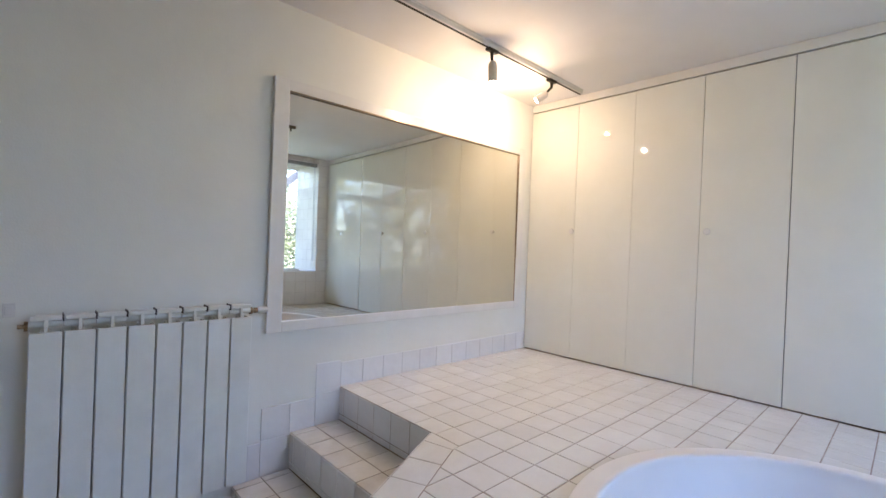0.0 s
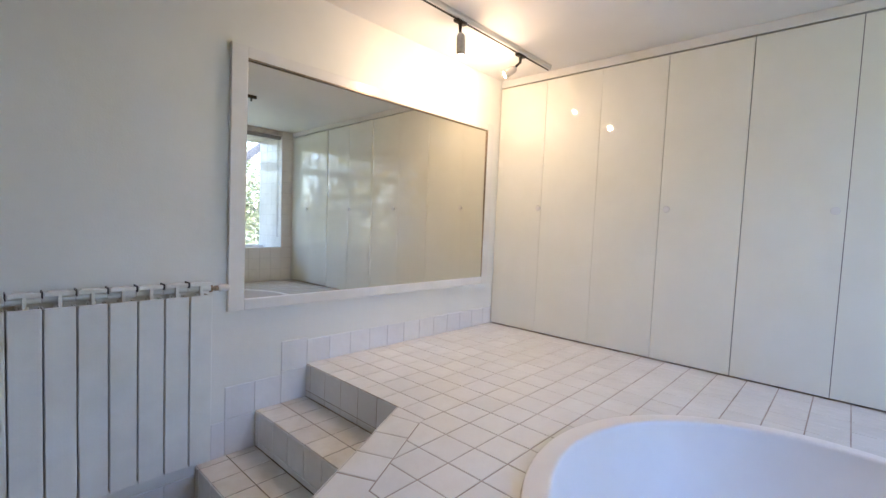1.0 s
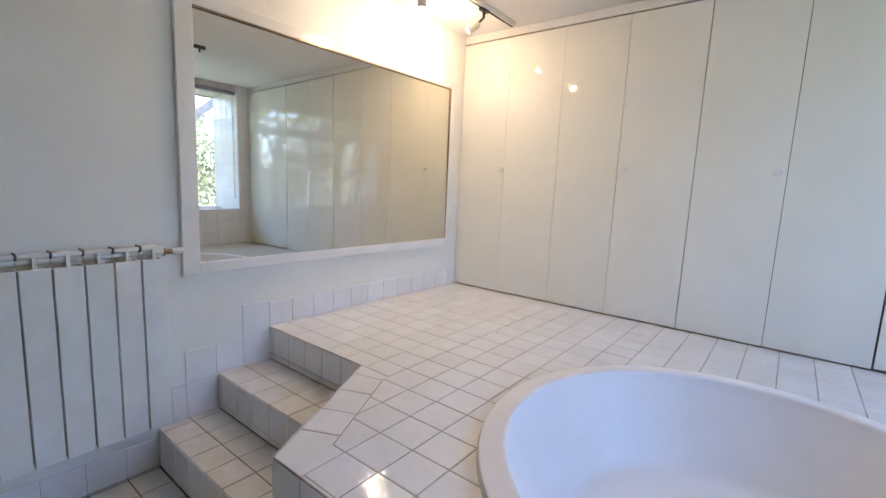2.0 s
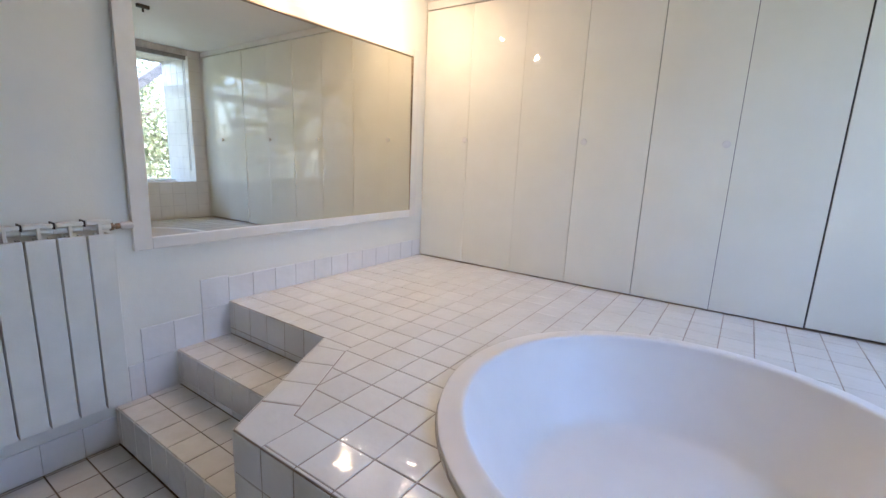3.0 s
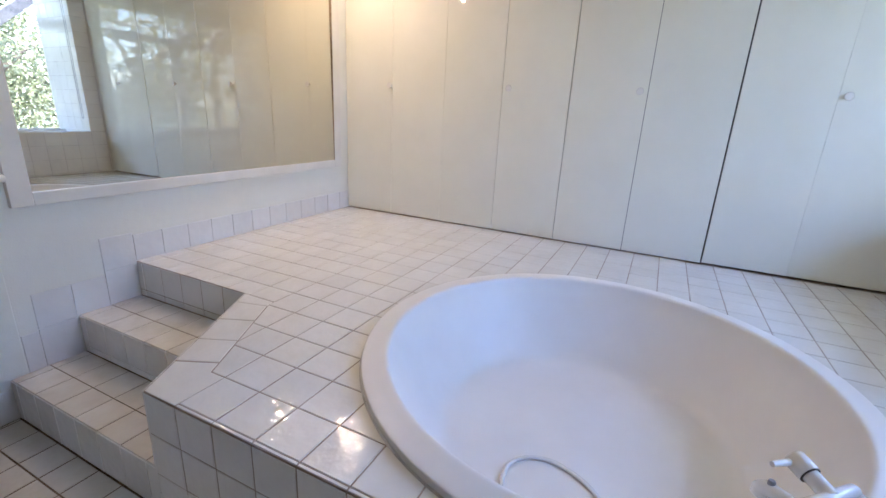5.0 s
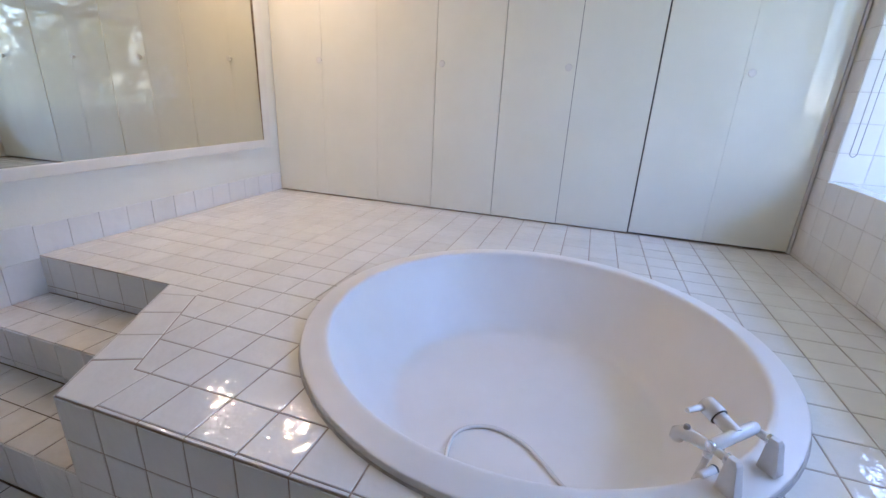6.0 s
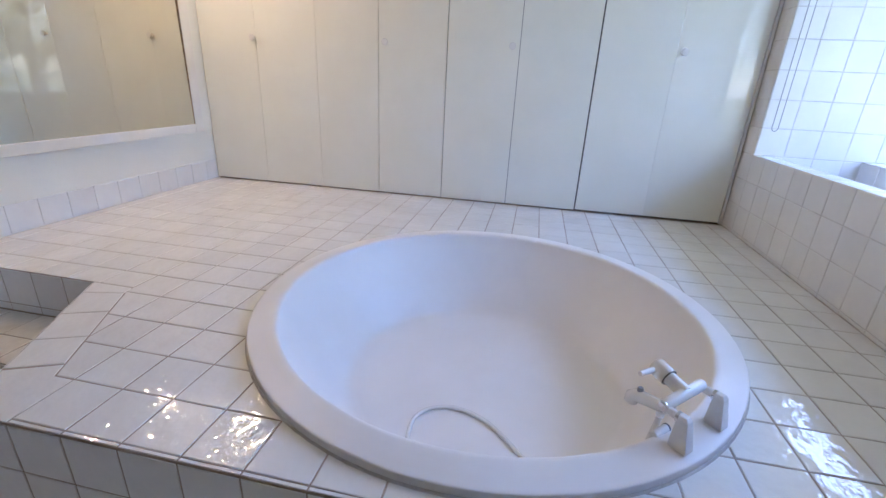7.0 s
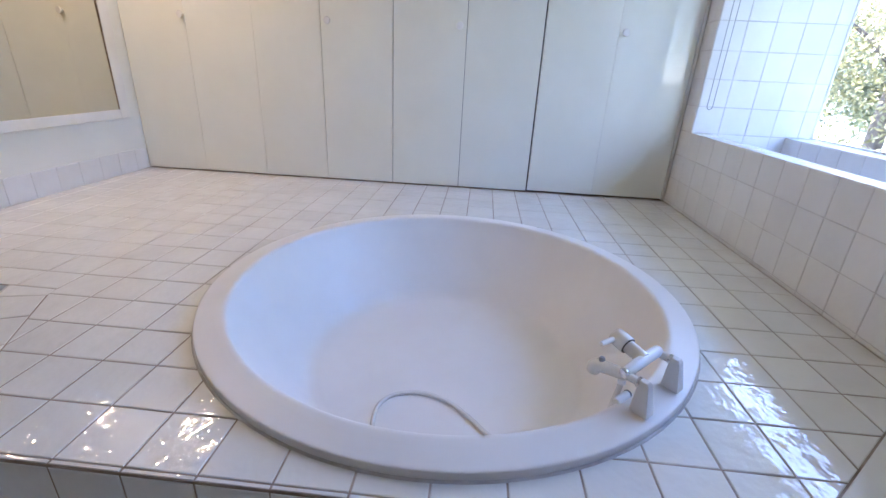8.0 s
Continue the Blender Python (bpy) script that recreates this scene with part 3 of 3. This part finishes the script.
for i in range(len(ctrl) - 1):
    q0, q1, q2, q3 = ctrl[max(i - 1, 0)], ctrl[i], ctrl[i + 1], ctrl[min(i + 2, len(ctrl) - 1)]
    for s in (0.0, 0.2, 0.4, 0.6, 0.8):
        path.append(0.5 * ((2 * q1) + (q2 - q0) * s + (2 * q0 - 5 * q1 + 4 * q2 - q3) * s * s + (3 * q1 - q0 - 3 * q2 + q3) * s ** 3))
path.append(ctrl[-1])
whole("shower_hose", tube(bmesh.new(), path, 0.007, 10), M["white_plastic"], "white plastic shower hose coiled in the tub", "hose", smooth=True)

# ---------------------------------------------------------------- outdoors
whole("ground", box(bmesh.new(), -400, 400, -400, GLASS - 0.013, -0.6, -0.5), M["grass"], "rough grass outside the window", "ground", "structure")

pergola = thing("pergola", (-2.54, -6.0, -0.5), "weathered grey timber pergola outside the window", "pergola")
for name, a, b, w in (("post", (-2.56, -6.0, -0.5), (-2.56, -6.0, 2.42), 0.12), ("beam", (-4.2, -6.0, 2.46), (0.0, -6.0, 2.46), 0.13), ("brace", (-2.56, -6.0, 2.42), (-3.1, -6.0, 2.85), 0.11),
                      ("brace", (-3.2, -6.0, 2.45), (-3.75, -6.0, 2.95), 0.11), ("brace", (-0.3, -6.0, 2.07), (1.1, -6.0, 3.24), 0.13)):
    part(name, beam_box(bmesh.new(), a, b, w, w), M["beam"], pergola)


def leaf_cloud(name, centre, radii, count, size, material, seed, parent=None):
    r = random.Random(seed)
    verts, faces = [], []
    clumps = []
    for _ in range(26):
        d = Vector((r.gauss(0, 1), r.gauss(0, 1), r.gauss(0, 1))).normalized() * r.uniform(0.35, 1.0)
        clumps.append((Vector((d.x * radii[0], d.y * radii[1], d.z * radii[2])), r.uniform(0.25, 0.5)))
    for _ in range(count):
        c, k = r.choice(clumps)
        p = Vector(centre) + c + Vector((r.gauss(0, 1), r.gauss(0, 1), r.gauss(0, 1))) * (k * 0.55 * min(radii))
        n = Vector((r.gauss(0, 1), r.gauss(0, 1), r.gauss(0.5, 1))).normalized()
        a = n.orthogonal().normalized()
        a = Matrix.Rotation(r.uniform(0, 6.28), 3, n) @ a
        b = n.cross(a)
        s = size * r.uniform(0.6, 1.4)
        i = len(verts)
        verts += [p - a * s, p + b * s * 0.42 + n * s * 0.12, p + a * s, p - b * s * 0.42 + n * s * 0.12]
        faces += [(i, i + 1, i + 2), (i, i + 2, i + 3)]
    me = bpy.data.meshes.new(name)
    me.from_pydata([tuple(v) for v in verts], [], faces)
    me.materials.append(material)
    return me


def tree(x, y, height, spread, material, seed, label):
    r = random.Random(seed)
    root = thing("tree", (x, y, -0.5), label, "tree", "garden trees")
    bm = bmesh.new()
    top = Vector((x + r.uniform(-0.3, 0.3), y, height * 0.75))
    tube(bm, [(x, y, -0.5), (x + 0.05, y + 0.03, height * 0.3), top], [0.16, 0.12, 0.04], 10)
    for k in range(7):
        z = height * r.uniform(0.2, 0.6)
        a = r.uniform(0, 6.28)
        e = Vector((x + math.cos(a) * spread * 0.8, y + math.sin(a) * spread * 0.8, z + height * 0.25))
        tube(bm, [(x + 0.03, y + 0.02, z), ((x + e.x) / 2, (y + e.y) / 2, z + height * 0.15), e], [0.06, 0.04, 0.012], 7)
    part("trunk", bm, M["bark"], root, "", True)
    ob = new("crown", leaf_cloud("crown", (x, y, height * 0.52), (spread, spread, height * 0.5), 9000, 0.055, material, seed))
    ob.parent = root
    ob.matrix_parent_inverse = Matrix.Translation(-root.location)


# the two trees furthest west are added to cut sky light on the reveal
for i, (x, y, hgt, spr, m) in enumerate(((-11.0, -9.4, 5.4, 2.0, "leaf"), (-8.5, -8.8, 5.2, 1.9, "leaf"), (-6.0, -9.5, 4.9, 1.8, "leaf"), (-3.4, -8.8, 3.9, 1.6, "leaf_gold"), (-1.2, -9.6, 4.1, 1.7, "leaf"), (0.9, -9.0, 3.8, 1.6, "leaf"), (3.0, -9.8, 3.6, 1.7, "leaf"), (5.4, -9.2, 3.9, 1.8, "leaf_gold"), (7.9, -8.6, 3.9, 1.8, "leaf"), (10.4, -9.4, 4.2, 1.9, "leaf"))):
    tree(x, y, hgt, spr, M[m], 11 + i, "sunlit leafy garden tree with golden leaves" if m == "leaf_gold" else "sunlit leafy green garden tree")
hedge = new("hedge", leaf_cloud("hedge", (0.0, -11.5, 1.7), (13.0, 1.2, 1.8), 24000, 0.1, M["leaf"], 5))
tagged(hedge, "dense sunlit green hedge behind the trees", "hedge", kind="stuff")

# ---------------------------------------------------------------- tiles
# platform top: the square grid, cut along the border and round the tub
xs, ys = cuts(XF, -0.004, -2.428 + P, P), cuts(YC + 0.002, -0.001, -1.592, 0.1512)
bx, by = BORDER[1][0] - BORDER[0][0], BORDER[1][1] - BORDER[0][1]
bl = math.hypot(bx, by)
left_line = (-by / bl, bx / bl, (-by * BORDER[0][0] + bx * BORDER[0][1]) / bl)
if left_line[0] * -1.0 + left_line[1] * -2.0 > left_line[2]:
    left_line = tuple(-c for c in left_line)
right_line = (-0.7715, -0.6362, -0.7715 * -2.134 + -0.6362 * -3.38)
right_edge = (-0.7715, -0.6362, right_line[2] + 0.15)
polys = []
for a, b in zip(xs, xs[1:]):
    for c, d in zip(ys, ys[1:]):
        cell = [(a, c), (b, c), (b, d), (a, d)]
        cx, cy = (a + b) / 2, (c + d) / 2
        pieces = []
        if b < -2.27:
            if d < -1.25:
                pieces.append(cell)
        elif a < XN - 0.01 and d > -1.4:
            pieces.append(clip(cell, [left_line, (-1, 0, -XF)]))
            if b > XN:
                pieces[-1] = cell if d < -0.95 else clip(cell, [(-1, 0, -XN)])
        else:
            pieces.append(cell)
        for q in pieces:
            q = clip(q, [right_line]) if q else []
            if not q:
                continue
            dx, dy = cx - TUB[0], cy - TUB[1]
            r = math.hypot(dx, dy)
            if r < 0.95:
                q = clip(q, [(-dx / r, -dy / r, -(dx * TUB[0] + dy * TUB[1]) / r - 0.8)])
            if q:
                polys.append(q)
lay(platform, (0, 0, TOP - 0.0022), (1, 0, 0), (0, 1, 0), polys, M["tile"])
# border tiles along the slanted edge
ends = [NOTCH, (-1.869, -0.852), (-2.014, -0.927), (-2.158, -1.002), (-2.29, -1.07), FRONT]
inner = [(-1.787, -0.987), (-1.832, -0.9965), (-1.955, -1.061), (-2.098, -1.136), (-2.228, -1.204), BORDER[1]]
strip = [[ends[i], ends[i + 1], inner[i + 1], inner[i]] for i in range(5)]
corner = [(-2.2935, -1.0745), (-2.4378, -1.1495), (-2.4378, -1.2885), (-2.2785, -1.2885), (-2.2785, -1.2275), (-2.2315, -1.2035)]
lay(platform, (0, 0, TOP - 0.0022), (1, 0, 0), (0, 1, 0), [corner], M["tile"], joint=0)
strip = strip[:4]
lay(platform, (0, 0, TOP - 0.0022), (1, 0, 0), (0, 1, 0), strip, M["tile"])
cell = [(XF, YC), (-1.9, YC), (-1.9, -3.0), (XF, -3.0)]
lay(platform, (0, 0, TOP - 0.0022), (1, 0, 0), (0, 1, 0), [clip(cell, [tuple(-c for c in right_line), right_edge])], M["tile"])
# front face of the platform
lay(platform, (XF, 0, 0), (0, -1, 0), (0, 0, 1), grid([-c for c in cuts(-3.246, FRONT[1], -1.592, 0.1512)[::-1]], [0, 0.129, 0.281, 0.433, TOP - 0.0065]), M["wall_tile"])
# slanted face beside the steps
sl = math.hypot(NOTCH[0] - FRONT[0], NOTCH[1] - FRONT[1])
su = ((FRONT[0] - NOTCH[0]) / sl, (FRONT[1] - NOTCH[1]) / sl, 0)
lay(platform, (NOTCH[0], NOTCH[1], 0), (-su[0], -su[1], 0), (0, 0, 1), [[(-b, c), (-a, c), (-a, d), (-b, d)] for a, b in zip([0.0, 0.13, 0.28, 0.43, 0.58], [0.13, 0.28, 0.43, 0.58, sl]) for c, d in ((0, 0.2), (0.2, 0.39), (0.39, TOP - 0.003))], M["wall_tile"])
# risers and treads
ylines = [-0.049 - P * k for k in range(12)]
slope = (FRONT[1] - NOTCH[1]) / (FRONT[0] - NOTCH[0])
for parent, x, z0, z1 in ((steps[0], X1, 0.0, S1), (steps[1], X2, S1, S2), (platform, XN, S2, TOP)):
    yend = NOTCH[1] + slope * (x - XN) if x > XF else FRONT[1]
    us = [0.0] + [-y for y in ylines if -y < -yend - 0.02] + [-yend]
    lay(parent, (x, 0, 0), (0, -1, 0), (0, 0, 1), grid(us, [z0 + 0.001, z0 + 0.035, z1 - 0.003] if z0 else [z0 + 0.001, z1 - 0.003]), M["wall_tile"])
side = (slope, -1.0, slope * XN - NOTCH[1])
if side[0] * -2.0 + side[1] * -0.2 > side[2]:
    side = tuple(-c for c in side)
for parent, xa, xb, z in ((steps[0], X1, X2, S1), (steps[1], X2, XN, S2)):
    yy = [0.0] + [y for y in ylines if y > -1.3]
    lay(parent, (0, 0, z - 0.0022), (1, 0, 0), (0, 1, 0), [clip(c, [side]) for c in grid([xa, xa + 0.144, xb - 0.0015], yy[::-1])], M["step_tile"])
# lower floor
lay(floor, (0, 0, -0.0022), (1, 0, 0), (0, 1, 0), grid(cuts(-4.16, X1 - 0.004, X1 - 0.138, P), cuts(-1.994, -0.004, -0.018, P)), M["step_tile"], joint=0.006)
# the rest of the lower floor, in one piece
verts, faces = [], []
for q in grid(cuts(-4.16, XF, X1 - 0.138, P), cuts(YC, -1.994, -0.018, P)) + grid(cuts(XB, -4.16, X1 - 0.138, P), cuts(YC, 0.0, -0.018, P)):
    q = shrink(q, 0.003)
    i = len(verts)
    verts += [(x, y, -0.006) for x, y in q] + [(x, y, 0.0) for x, y in q]
    faces += [(i + 4, i + 5, i + 6, i + 7)] + [(i + k, i + (k + 1) % 4, i + 4 + (k + 1) % 4, i + 4 + k) for k in range(4)]
far_tiles = bpy.data.meshes.new("floor_tiles")
far_tiles.from_pydata(verts, [], faces)
far_tiles.materials.append(M["step_tile"])
rest = tagged(new("floor_tiles", far_tiles), kind="stuff")
rest.parent = floor
# wall tiles along the north wall, stepping down with the stairs
K = lambda x0, x1, z0, z1: [(x0, z0), (x1, z0), (x1, z1), (x0, z1)]
rows = [K(a, b, TOP + 0.002, 0.727) for a, b in zip(*(lambda c: (c, c[1:]))(cuts(XN, -0.002, XN, P)))]
rows += [K(-1.944, XN, S2, 0.57), K(-1.944, XN, 0.57, 0.74), K(-2.092, -1.944, S2, 0.553), K(-2.245, -2.092, S1, 0.385), K(-2.245, -2.092, 0.385, 0.553), K(-2.311, -2.245, S1, 0.378)]
rows += [K(a, b, 0.0, 0.15) for a, b in zip(*(lambda c: (c, c[1:]))(cuts(-4.16, X1, X1 - 0.138, P)))]
lay(wall_n, (0, 0.0, 0), (1, 0, 0), (0, 0, 1), rows, M["wall_tile"], joint=0.002, thick=0.005)
# window wall, reveal, sill
zs = [TOP + 0.002, 0.601, 0.752, 0.903, SILL - 0.002]
xw = cuts(-2.43, 0.0, REV, P)
wp = [[(-b, c), (-a, c), (-a, d), (-b, d)] for a, b in zip(xw, xw[1:]) for c, d in zip(zs, zs[1:])]
wp += [[(-b, c), (-a, c), (-a, d), (-b, d)] for a, b in [(REV, 0.0)] for c, d in zip(cuts(SILL, CEIL, SILL, P), cuts(SILL, CEIL, SILL, P)[1:])]
lay(wall_s, (0, YC, 0), (-1, 0, 0), (0, 0, 1), wp, M["wall_tile"], joint=0.003)
zr = cuts(0.78, HEAD, SILL, P)
yr = cuts(GLASS + 0.002, YC, YC, P)
lay(wall_s, (REV, 0, 0), (0, -1, 0), (0, 0, 1), [[(-b, c), (-a, c), (-a, d), (-b, d)] for a, b in zip(yr, yr[1:]) for c, d in zip(zr, zr[1:])], M["wall_tile"], joint=0.004)
lay(wall_s, (WIN_L, 0, 0), (0, 1, 0), (0, 0, 1), grid(yr, zr), M["wall_tile"], joint=0.004)
xt = cuts(WIN_L, REV, REV, P)
lay(wall_s, (0, 0, SILL - 0.0022), (1, 0, 0), (0, 1, 0), grid(xt, [YC - 0.1, YC]) + grid(xt, [GLASS + 0.002, GLASS + 0.14]), M["wall_tile"], joint=0.003)
lay(wall_s, (0, GLASS + 0.14, 0), (-1, 0, 0), (0, 0, 1), [[(-b, c), (-a, c), (-a, d), (-b, d)] for a, b in zip(xt, xt[1:]) for c, d in ((0.78, 0.9), (0.9, SILL - 0.003))], M["wall_tile"], joint=0.003)
